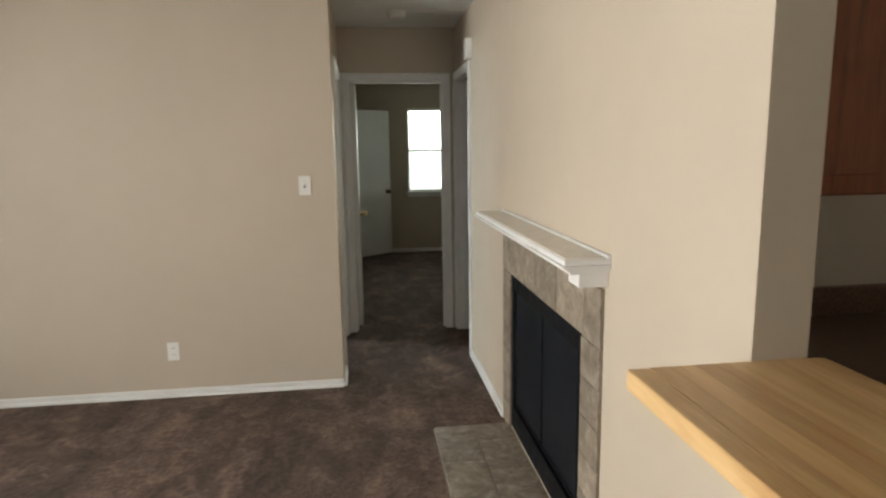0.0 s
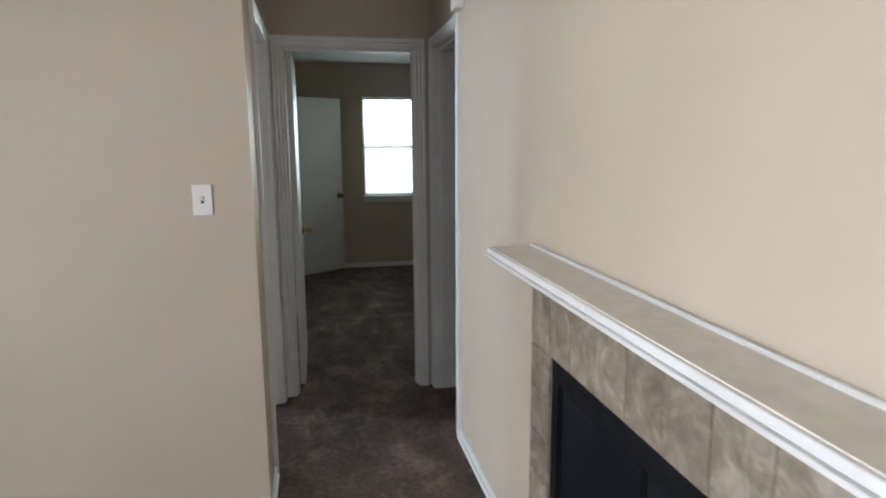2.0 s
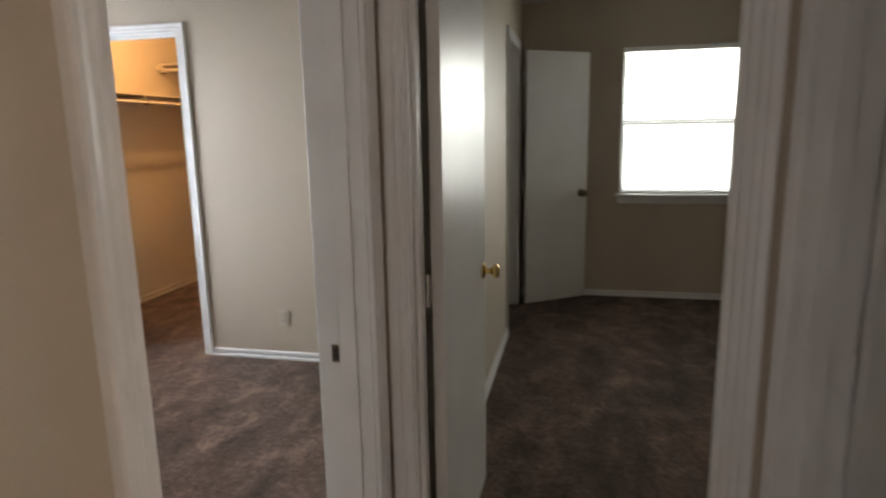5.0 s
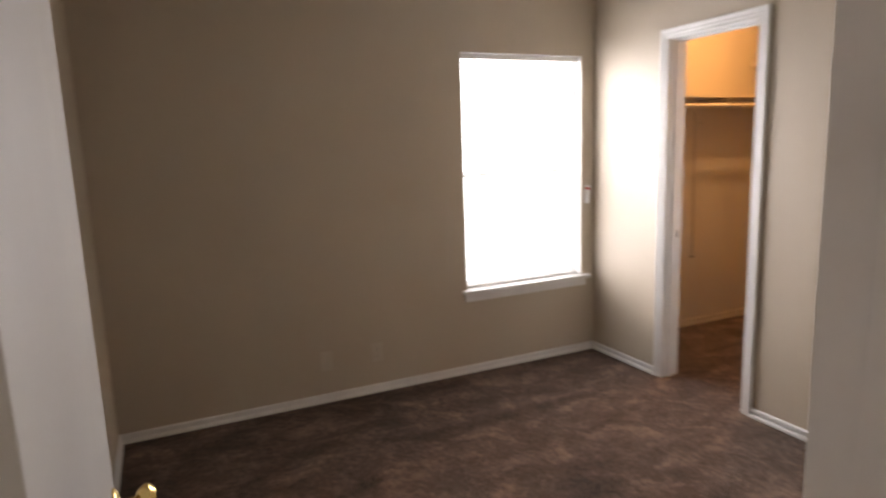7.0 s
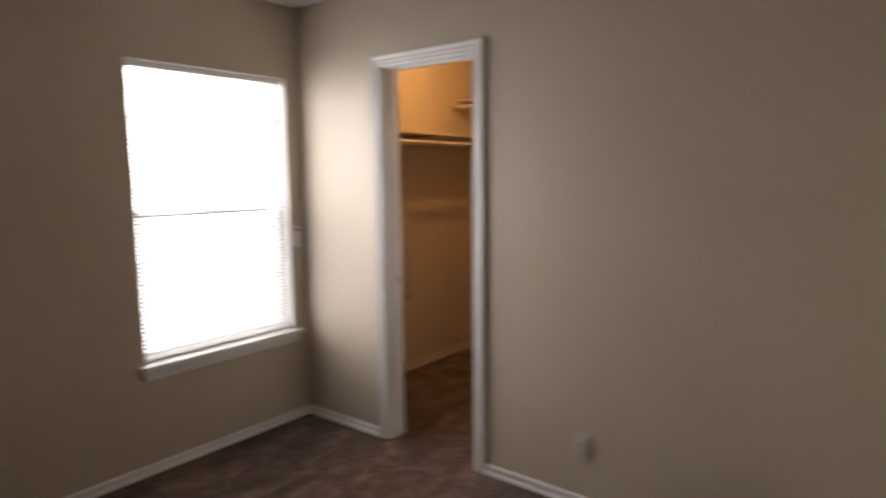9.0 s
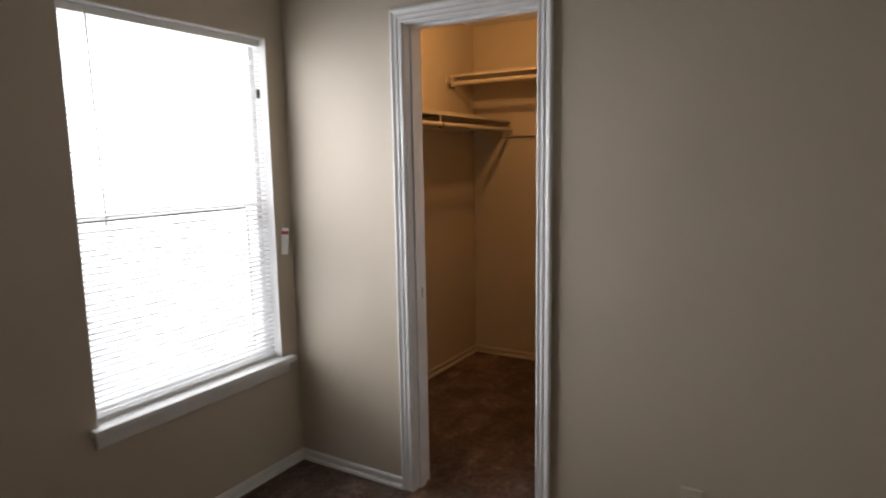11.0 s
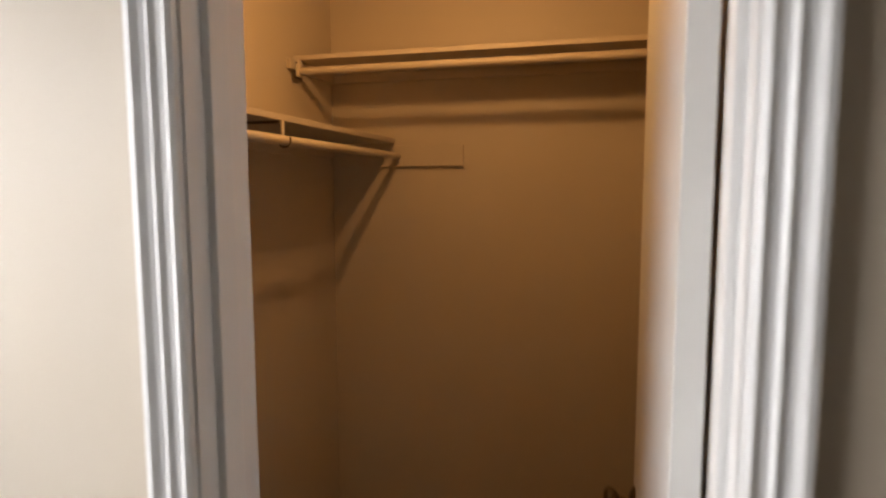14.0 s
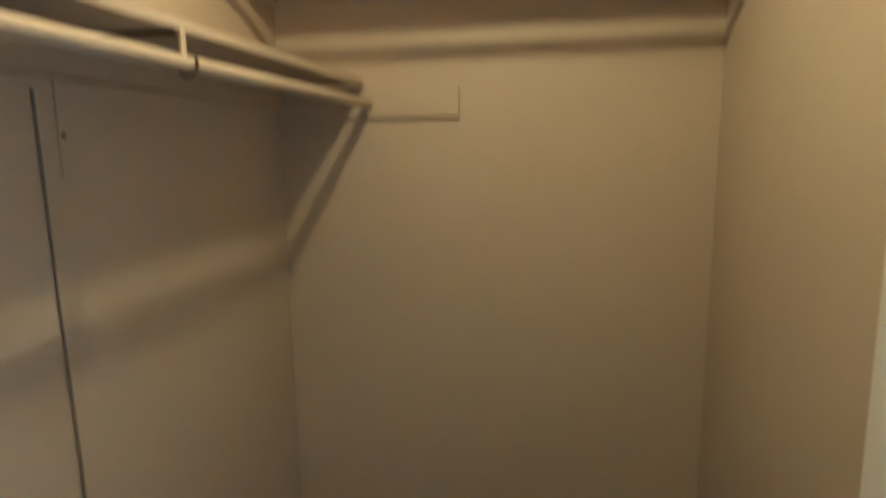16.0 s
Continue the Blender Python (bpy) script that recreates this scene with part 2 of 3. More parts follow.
def lathe(rings, axis="z", n=24, bm=None, at=(0, 0, 0)):
    """rings: (radius, height) from one end to the other, turned round an axis through at."""
    bm = bm or bmesh.new()

    def spot(r, h, k):
        a = 2 * math.pi * k / n
        p = {"z": (r * math.cos(a), r * math.sin(a), h), "y": (r * math.cos(a), h, r * math.sin(a)), "x": (h, r * math.cos(a), r * math.sin(a))}[axis]
        return Vector(p) + Vector(at)
    loops = [[bm.verts.new(spot(max(r, 1e-4), h, k)) for k in range(n)] for r, h in rings]
    for a, b in zip(loops, loops[1:]):
        for k in range(n):
            bm.faces.new((a[k], a[(k + 1) % n], b[(k + 1) % n], b[k]))
    bm.faces.new(loops[0]), bm.faces.new(loops[-1])
    bmesh.ops.recalc_face_normals(bm, faces=bm.faces)
    return bm


def sweep(profile, stations, bm=None):
    """Joins copies of a closed outline; stations: functions from an outline point to a place."""
    bm = bm or bmesh.new()
    loops = [[bm.verts.new(Vector(s(*p))) for p in profile] for s in stations]
    n = len(profile)
    for a, b in zip(loops, loops[1:]):
        for k in range(n):
            bm.faces.new((a[k], a[(k + 1) % n], b[(k + 1) % n], b[k]))
    bm.faces.new(loops[0]), bm.faces.new(loops[-1])
    bmesh.ops.recalc_face_normals(bm, faces=bm.faces)
    return bm


def tube(points, radius, n=8, bm=None):
    bm = bm or bmesh.new()
    pts = [Vector(p) for p in points]
    loops = []
    for i, p in enumerate(pts):
        d = (pts[min(i + 1, len(pts) - 1)] - pts[max(i - 1, 0)]).normalized()
        side = d.cross(Vector((0, 0, 1)) if abs(d.z) < 0.9 else Vector((1, 0, 0))).normalized()
        up = side.cross(d)
        loops.append([bm.verts.new(p + radius * (math.cos(2 * math.pi * k / n) * side + math.sin(2 * math.pi * k / n) * up)) for k in range(n)])
    for a, b in zip(loops, loops[1:]):
        for k in range(n):
            bm.faces.new((a[k], a[(k + 1) % n], b[(k + 1) % n], b[k]))
    bm.faces.new(loops[0]), bm.faces.new(loops[-1])
    bmesh.ops.recalc_face_normals(bm, faces=bm.faces)
    return bm


def mesh_of(name, bm, mat, smooth=False):
    me = bpy.data.meshes.new(name)
    bm.to_mesh(me)
    bm.free()
    me.materials.append(mat)
    if smooth:
        for p in me.polygons:
            p.use_smooth = True
        me.set_sharp_from_angle(angle=radians(35))
    return me


def part(name, bm, mat, parent, label="", m=None, smooth=False):
    ob = new(name, mesh_of(name, bm, mat, smooth))
    ob.parent = parent
    if m is not None:
        ob.matrix_basis = m
    return tagged(ob, label)


def thing(name, m, label, category, group="", kind=""):
    ob = new(name)
    ob.empty_display_size = 0.1
    ob.matrix_basis = m
    return tagged(ob, label, category, group, kind)


def structure(name, bm, mat, label, category):
    return tagged(new(name, mesh_of(name, bm, mat)), label, category, kind="structure")


# ---- plan, in metres ----
H = 2.44
HALL_R = 0.92          # face of the fireplace wall, also the hall's side
END = 1.18             # face of the hall's end wall
A_X0, A_X1, A_Y0, A_Y1 = -3.18, -0.127, 0.15, 3.21      # bedroom
C_X0, C_X1, C_Y0, C_Y1 = -3.234, -1.86, 3.33, 5.19      # its closet
B_X0, B_X1, B_Y0, B_Y1 = 0.0, 3.4, 1.30, 5.10           # far room
L_X0, L_Y0 = -4.2, -6.4                                 # living room
K_X1 = 3.4                                              # kitchen
DOOR_H = 2.03

# ---- ground outside ----
structure("ground", boxes((-60, -60, -0.5, 60, 60, -0.35)), LAWN, "green lawn around the building", "ground")

# ---- floors and ceilings ----
structure("floor", boxes((L_X0 - 0.15, L_Y0 - 0.15, -0.12, K_X1 + 0.15, B_Y1 + 0.3, 0.0)), CARPET, "dark brown cut-pile carpet with vacuum strokes", "floor")
structure("ceiling", boxes((L_X0 - 0.15, L_Y0 - 0.15, H, K_X1 + 0.15, B_Y1 + 0.3, H + 0.12)), CEIL, "white textured ceiling", "ceiling")

# ---- walls ----


def wall(name, *pieces, label="beige painted wall with fine texture"):
    return structure(name, boxes(*pieces), WALL, label, "wall")


def wall_x(name, x0, x1, y0, y1, gaps=()):
    """A wall along y with openings (y0, y1, z0, z1)."""
    out, y = [], y0
    for a, b, z0, z1 in gaps:
        out.append((x0, y, 0, x1, a, H))
        if z0 > 0:
            out.append((x0, a, 0, x1, b, z0))
        out.append((x0, a, z1, x1, b, H))
        y = b
    out.append((x0, y, 0, x1, y1, H))
    return wall(name, *[p for p in out if p[4] - p[1] > 1e-4])


def wall_y(name, y0, y1, x0, x1, gaps=()):
    out, x = [], x0
    for a, b, z0, z1 in gaps:
        out.append((x, y0, 0, a, y1, H))
        if z0 > 0:
            out.append((a, y0, 0, b, y1, z0))
        out.append((a, y0, z1, b, y1, H))
        x = b
    out.append((x, y0, 0, x1, y1, H))
    return wall(name, *[p for p in out if p[3] - p[0] > 1e-4])


FACE_H = DOOR_H + 0.02
DA = (0.315, 1.08)       # bedroom door, along y
DE = (0.08, 0.82)       # far room door, along x
DR = (0.50, 1.11)       # side door of the hall, along y
DC = (-2.50, -1.92)     # closet door, along x
DB = (3.98, 4.70)       # door in the far room, along y
WA = (2.20, 3.105, 0.55, 2.035)
WB = (0.81, 1.935, 0.875, 2.06)
WS = (-2.1, -0.3, 0.8, 2.1)
WL = (-4.3, -1.9, 0.1, 2.1)
J = 0.018               # lining of the door openings

wall_y("wall_living_end", 0.0, A_Y0, L_X0, B_X0 - 0.127)
wall_x("wall_hall_west", A_X1, 0.0, 0.0, B_Y1 + 0.15, [(DA[0] - J, DA[1] + J, 0, FACE_H), (DB[0] - J, DB[1] + J, 0, FACE_H)])
wall_y("wall_hall_end", END, B_Y0, 0.0, B_X1, [(DE[0] - J, DE[1] + J, 0, FACE_H)])
FIRE = (-1.835, -0.78, 0.03, 0.86)
BAR_Y = -2.76
wall_x("wall_fireplace", HALL_R, HALL_R + 0.12, BAR_Y, END, [(FIRE[0], FIRE[1], FIRE[2], FIRE[3]), (DR[0] - J, DR[1] + J, 0, FACE_H)])
wall("wall_half", (HALL_R, L_Y0, 0, HALL_R + 0.12, BAR_Y, 1.048))
wall_x("wall_living_west", L_X0 - 0.15, L_X0, L_Y0, A_Y0, [WL])
wall_y("wall_living_south", L_Y0 - 0.15, L_Y0, L_X0 - 0.15, K_X1 + 0.15, [WS])
wall_x("wall_kitchen_east", K_X1, K_X1 + 0.15, L_Y0, B_Y1)
wall_y("wall_kitchen_north", -1.90, -1.78, HALL_R + 0.12, K_X1)
wall_x("wall_bedroom_west", A_X0 - 0.15, A_X0, A_Y0, A_Y1, [WA])
wall_y("wall_closet_front", A_Y1, C_Y0, C_X0 - 0.15, A_X1, [(DC[0] - J, DC[1] + J, 0, FACE_H)])
wall_x("wall_closet_west", C_X0 - 0.15, C_X0, C_Y0, C_Y1)
wall_y("wall_closet_back", C_Y1, C_Y1 + 0.12, C_X0 - 0.15, C_X1 + 0.12)
wall_x("wall_closet_east", C_X1, C_X1 + 0.12, C_Y0, C_Y1)
wall_y("wall_far_room_north", B_Y1, B_Y1 + 0.15, 0.0, B_X1 + 0.15, [WB])
wall_x("wall_bath_west", -1.40, -1.28, C_Y0, B_Y1)
wall_y("wall_bath_north", B_Y1, B_Y1 + 0.15, -1.40, A_X1)
wall_y("wall_side_closet_south", -0.10, 0.02, HALL_R + 0.12, 2.0)
wall_x("wall_side_closet_east", 2.0, 2.12, -0.10, END)

# ---- baseboards ----
BASE = [(0, 0), (0.021, 0), (0.021, 0.008), (0.018, 0.013), (0.012, 0.0155), (0.002, 0.0165), (0.002, 0.0285), (0.012, 0.0295), (0.012, 0.044), (0.006, 0.050), (0, 0.050)]


def baseboard(ax, ay, bx, by, mat=None, label="white painted baseboard with rounded shoe"):
    """From a to b with the room on its right-hand side."""
    a, b = Vector((ax, ay, 0)), Vector((bx, by, 0))
    d = (b - a).normalized()
    out = Vector((d.y, -d.x, 0))
    bm = sweep(BASE, [lambda u, v, p=p: p + out * u + Vector((0, 0, v)) for p in (a, b)])
    return structure("baseboard", bm, mat or TRIM, label, "baseboard")


CAS = 0.062
baseboard(L_X0, 0, 0.0, 0)
baseboard(0.0, 0.0, 0.0, DA[0] - CAS) if DA[0] - CAS > 0.02 else None
baseboard(HALL_R, DR[0] - CAS, HALL_R, -0.625)
baseboard(HALL_R, -2.02, HALL_R, -6.4)
baseboard(A_X0, A_Y0, A_X0, A_Y1)
baseboard(A_X0, A_Y1, DC[0] - CAS, A_Y1)
baseboard(DC[1] + CAS, A_Y1, A_X1, A_Y1)
baseboard(A_X1, A_Y1, A_X1, DA[1] + CAS)
baseboard(A_X1, A_Y0, A_X0, A_Y0)
baseboard(C_X0, C_Y0, C_X0, C_Y1, WALL, "baseboard painted beige like the closet wall")
baseboard(C_X0, C_Y1, C_X1, C_Y1, WALL, "baseboard painted beige like the closet wall")
baseboard(C_X1, C_Y1, C_X1, C_Y0, WALL, "baseboard painted beige like the closet wall")
baseboard(B_X0, B_Y0, B_X0, DB[0] - CAS)
baseboard(B_X0, DB[1] + CAS, B_X0, B_Y1)
baseboard(B_X0, B_Y1, B_X1, B_Y1)

# ---- doors ----
CASING = [(0.004, 0), (0.004, 0.010), (0.010, 0.014), (0.017, 0.011), (0.024, 0.0115), (0.030, 0.016), (0.037, 0.0125),
          (0.044, 0.014), (0.052, 0.019), (0.060, 0.018), (CAS, 0.013), (CAS, 0)]


def casing_mesh(w, h, y, way):
    """Mitred moulding round an opening w by h, on the face at y, standing out by way."""
    return sweep(CASING, [lambda o, t: (-o, y + way * t, 0), lambda o, t: (-o, y + way * t, h + o),
                          lambda o, t: (w + o, y + way * t, h + o), lambda o, t: (w + o, y + way * t, 0)])


def knob_set(leaf, x, z, thick, mat, label):
    k = part("knob", lathe([(0.032, 0.0), (0.033, 0.004), (0.024, 0.009), (0.011, 0.013), (0.011, 0.032), (0.020, 0.038), (0.027, 0.048), (0.027, 0.056), (0.018, 0.064), (0.0, 0.066)], "y", 28, at=(x, 0, z)), mat, leaf, label, smooth=True)
    rings = [(r, -h - thick) for r, h in ((0.032, 0.0), (0.033, 0.004), (0.024, 0.009), (0.011, 0.013), (0.011, 0.032), (0.020, 0.038), (0.027, 0.048), (0.027, 0.056), (0.018, 0.064), (0.0, 0.066))]
    part("knob", lathe(rings, "y", 28, at=(x, 0, z)), mat, leaf, label, smooth=True)
    part("latch_plate", boxes((x + 0.058, -thick + 0.005, z - 0.028, x + 0.0632, -0.005, z + 0.028)), mat, leaf)
    return k


def door(name, m, w, thick, label, leaf_world, leaf_w, knob_mat, hinge_side, casing=(True, True), strike=None, pin=0.009):
    root = thing(name, m, label, "door", kind="structure")
    h = DOOR_H
    part("lining", boxes((-J, 0.0005, 0, 0, thick - 0.0005, h + J), (w, 0.0005, 0, w + J, thick - 0.0005, h + J), (0, 0.0005, h, w, thick - 0.0005, h + J)), TRIM, root)
    s0, s1 = (0.035, 0.075) if strike != "front" else (0.05, 0.09)
    part("stop", boxes((0, s0, 0, 0.011, s1, h), (w - 0.011, s0, 0, w, s1, h), (0.011, s0, h - 0.011, w - 0.011, s1, h), soft=0.002), TRIM, root)
    if casing[0]:
        part("casing", casing_mesh(w, h, 0.0, -1), TRIM, root)
    if casing[1]:
        part("casing", casing_mesh(w, h, thick, 1), TRIM, root)
    inv = m.inverted()
    leaf = part("leaf", boxes((0.002, -0.035, 0.012, leaf_w, 0.0, h - 0.006), soft=0.0015), DOOR, root, "flush white painted door leaf", inv @ leaf_world)
    knob_set(leaf, leaf_w - 0.06, 0.90, 0.035, knob_mat, "round brass knob" if knob_mat is BRASS else "round dark bronze knob")
    for z in (0.2, 1.0, 1.82):
        part("hinge", lathe([(0.006, z - 0.045), (0.0065, z - 0.043), (0.0065, z + 0.043), (0.006, z + 0.045)], "z", 10, at=(-0.006, pin, 0)), STEELPIN, leaf, smooth=True)
    if strike is not None:
        sx = {"left": 0.0, "right": w}[hinge_side]
        other = w if sx == 0.0 else 0.0
        d = -1 if other else 1
        part("strike_plate", boxes((min(other, other + d * 0.0025), thick - 0.044, 0.878, max(other, other + d * 0.0025), thick - 0.026, 0.922)), BRONZE, root, "small bronze strike plate")
        # no hole is cut: a dark box paints the shade inside it
        part("latch_hole", boxes((min(other + d * 0.001, other + d * 0.0032), thick - 0.044, 0.885, max(other + d * 0.001, other + d * 0.0032), thick - 0.03, 0.915)), DARK, root)
    return root


door("door_1", pose(0, DA[0], 0, 0, 0, 90), DA[1] - DA[0], 0.127, "white flush bedroom door standing open in a white frame",
     pose(A_X1 - 0.012, DA[0] + 0.024, 0, 0, 0, 182.5), 0.735, BRASS, "left", strike="back")
door("door_2", pose(DE[0], END, 0), DE[1] - DE[0], 0.12, "white flush door opened into the far room, in a white frame",
     pose(DE[0] + 0.012, B_Y0 + 0.024, 0, 0, 0, 90), 0.75, BRASS, "left", strike="back")
door("door_3", pose(HALL_R, DR[1], 0, 0, 0, -90), DR[1] - DR[0], 0.12, "white flush side door of the hall, open inwards",
     pose(HALL_R + 0.128, DR[1] - 0.003, 0), 0.595, BRASS, "left", strike="back")
door("door_4", pose(DC[0], A_Y1, 0), DC[1] - DC[0], 0.12, "white flush closet door folded back inside the closet",
     pose(DC[1] - 0.043, C_Y0 + 0.012, 0, 0, 0, 90.5), 0.62, BRONZE, "right", strike="back", pin=-0.044)
door("door_5", pose(0, DB[0], 0, 0, 0, 90), DB[1] - DB[0], 0.127, "white flush door standing ajar in the far room",
     pose(0.052, DB[1] + 0.012, 0, 0, 0, 35.5), 0.585, BRONZE, "right", casing=(True, False))

# ---- windows with blinds ----


def window(name, m, w, z0, z1, depth, label):
    """Opening from local x 0 to w; the room is at local y below 0."""
    root = thing(name, m, label, "window", kind="structure")
    h = z1 - z0
    f = 0.035
    part("frame", boxes((0, depth - 0.07, z0, f, depth, z1), (w - f, depth - 0.07, z0, w, depth, z1), (f, depth - 0.07, z0, w - f, depth, z0 + f), (f, depth - 0.07, z1 - f, w - f, depth, z1), soft=0.003), TRIM, root)
    mid = z0 + h * 0.5
    part("meeting_rail", boxes((f, depth - 0.065, mid - 0.008, w - f, depth - 0.01, mid + 0.008), soft=0.003), TRIM, root)
    for a, b, y in ((z0 + f, mid - 0.02, depth - 0.05), (mid + 0.02, z1 - f, depth - 0.03)):
        p = part("pane", boxes((f, y, a, w - f, y + 0.004, b)), GLASS, root)
        p.visible_shadow = False
    part("insect_screen", boxes((f, depth - 0.012, z0 + f, w - f, depth - 0.011, mid - 0.02)), SCREEN, root, "grey insect screen over the lower sash")
    part("sill", boxes((-0.03, -0.045, z0 - 0.018, w + 0.055, -0.0005, z0 + 0.006), soft=0.004), TRIM, root, "white painted window stool")
    part("sill_board", boxes((0.001, -0.0005, z0 + 0.0005, w - 0.001, depth - 0.0705, z0 + 0.0055)), TRIM, root)
    # thin white sheets on the bare reveals: daylight falling there, put in as colour
    part("side_lining", boxes((0.0005, 0.0005, z0 + 0.006, 0.0055, depth - 0.0705, z1 - 0.0005)), TRIM, root)
    part("side_lining", boxes((w - 0.0055, 0.0005, z0 + 0.006, w - 0.0005, depth - 0.0705, z1 - 0.0005)), TRIM, root)
    part("head_lining", boxes((0.006, 0.0005, z1 - 0.0055, w - 0.006, depth - 0.0705, z1 - 0.0005)), TRIM, root)
    part("apron", boxes((-0.012, -0.016, z0 - 0.072, w + 0.03, -0.0005, z0 - 0.0185), soft=0.003), TRIM, root)
    return root


def blind(m, w, z0, z1, tilt, label):
    root = thing("window_blind", m, label, "blind")
    part("headrail", boxes((0.007, 0.034, z1 - 0.036, w - 0.007, 0.060, z1 - 0.0065), soft=0.003), PLASTIC, root)
    part("bottom_rail", boxes((0.008, 0.036, z0 + 0.006, w - 0.008, 0.060, z0 + 0.020), soft=0.004), PLASTIC, root)
    arc = [(-0.0125, 0.0), (-0.006, 0.0017), (0.0, 0.0023), (0.006, 0.0017), (0.0125, 0.0)]
    outline = arc + [(u, v - 0.0006) for u, v in reversed(arc)]
    data = mesh_of("slat", sweep(outline, [lambda u, v: (0.008, u, v), lambda u, v: (w - 0.008, u, v)]), VINYL)
    n = int((z1 - z0 - 0.056) / 0.0215)
    for i in range(n):
        s = new("slat", data)
        s.parent = root
        s.matrix_basis = pose(0, 0.048, z0 + 0.030 + i * 0.0215, tilt + random.uniform(-2, 2), 0, 0)
    for x in (0.12, w / 2, w - 0.12):
        part("ladder_cord", tube([(x, 0.0335, z0 + 0.012), (x, 0.0335, z1 - 0.036)], 0.0008, 5), PLASTIC, root)
    part("tilt_wand", tube([(0.11, 0.032, z1 - 0.02), (0.112, 0.027, z1 - 0.05), (0.120, 0.027, z1 - 0.77)], 0.0028, 6), PLASTIC, root, "clear grey tilt wand")
    part("cord_lock", boxes((w - 0.045, 0.018, z1 - 0.265, w - 0.033, 0.030, z1 - 0.225), soft=0.002), DARK, root)
    return root


window("window_1", pose(A_X0, WA[0], 0, 0, 0, 90), WA[1] - WA[0], WA[2], WA[3], 0.15, "white window behind closed blinds, with a white stool")
blind(pose(A_X0, WA[0], 0, 0, 0, 90), WA[1] - WA[0], WA[2], WA[3], 14, "white mini blind lowered over the bright bedroom window")
window("window_2", pose(WB[0], B_Y1, 0), WB[1] - WB[0], WB[2], WB[3], 0.15, "white window behind lowered blinds in the far room")
blind(pose(WB[0], B_Y1, 0), WB[1] - WB[0], WB[2], WB[3], 18, "white mini blind lowered over the far room window")
window("window_3", pose(L_X0, WL[0], 0, 0, 0, 90), WL[1] - WL[0], WL[2], WL[3], 0.15, "large white-framed window of the living room")

window("window_4", pose(WS[1], L_Y0, 0, 0, 0, 180), WS[1] - WS[0], WS[2], WS[3], 0.15, "white-framed window in the wall of the living room")

# ---- fireplace ----


def fireplace():
    root = thing("fireplace", pose(HALL_R, -1.3075, 0, 0, 0, -90), "black steel fireplace insert in a travertine tile surround", "fireplace")
    # local x = -(world y + 1.3075)
    x0, x1 = -0.5275, 0.5275
    z0, z1 = 0.03, 0.86
    part("firebox", boxes((x0, 0.10, z0, x0 + 0.01, 0.55, z1), (x1 - 0.01, 0.10, z0, x1, 0.55, z1), (x0, 0.55, z0, x1, 0.56, z1), (x0, 0.10, z0, x1, 0.55, z0 + 0.01), (x0, 0.10, z1 - 0.01, x1, 0.55, z1)), STEEL, root)
    part("face_frame", boxes((x0, -0.004, z0, x0 + 0.05, 0.03, z1), (x1 - 0.05, -0.004, z0, x1, 0.03, z1), (x0 + 0.05, -0.004, z1 - 0.07, x1 - 0.05, 0.03, z1), (x0 + 0.05, -0.004, z0, x1 - 0.05, 0.03, z0 + 0.13), soft=0.003), STEEL, root, "matt black steel frame")
    part("lower_louvre", boxes((x0 + 0.05, -0.010, z0 + 0.115, x1 - 0.05, 0.0, z0 + 0.133), soft=0.003), STEEL, root)
    for a, b in ((x0 + 0.052, -0.002), (0.002, x1 - 0.052)):
        d = part("glass_door", boxes((a, 0.008, z0 + 0.135, b, 0.014, z1 - 0.072)), SMOKED, root, "dark smoked glass door")
        part("door_rim", boxes((a, 0.004, z0 + 0.135, a + 0.008, 0.02, z1 - 0.072), (b - 0.008, 0.004, z0 + 0.135, b, 0.02, z1 - 0.072), (a + 0.008, 0.004, z0 + 0.135, b - 0.008, 0.02, z0 + 0.150), (a + 0.008, 0.004, z1 - 0.085, b - 0.008, 0.02, z1 - 0.072), soft=0.002), STEEL, d)
    part("grout_bed", boxes((-0.692, -0.006, 0, x0, -0.0005, 1.06), (x1, -0.006, 0, 0.705, -0.0005, 1.06), (x0, -0.006, z1, x1, -0.0005, 1.06)), GROUT, root)
    g = 0.0016

    def tile(a, b, c, d):
        p = part("tile", boxes((a + g, -0.011 - random.uniform(0, 0.0012), c + g, b - g, -0.006, d - g), soft=0.0015), TILE, root)
        return p
    n = 9
    for i in range(n):
        a, b = -0.692 + 1.397 * i / n, -0.692 + 1.397 * (i + 1) / n
        tile(a, b, z1 + 0.002, 1.06)
    for i in range(6):
        c, d = 0.858 * i / 6, 0.858 * (i + 1) / 6
        tile(-0.692, x0, c, d)
        tile(x1, 0.705, c, d)
    return root


fireplace()


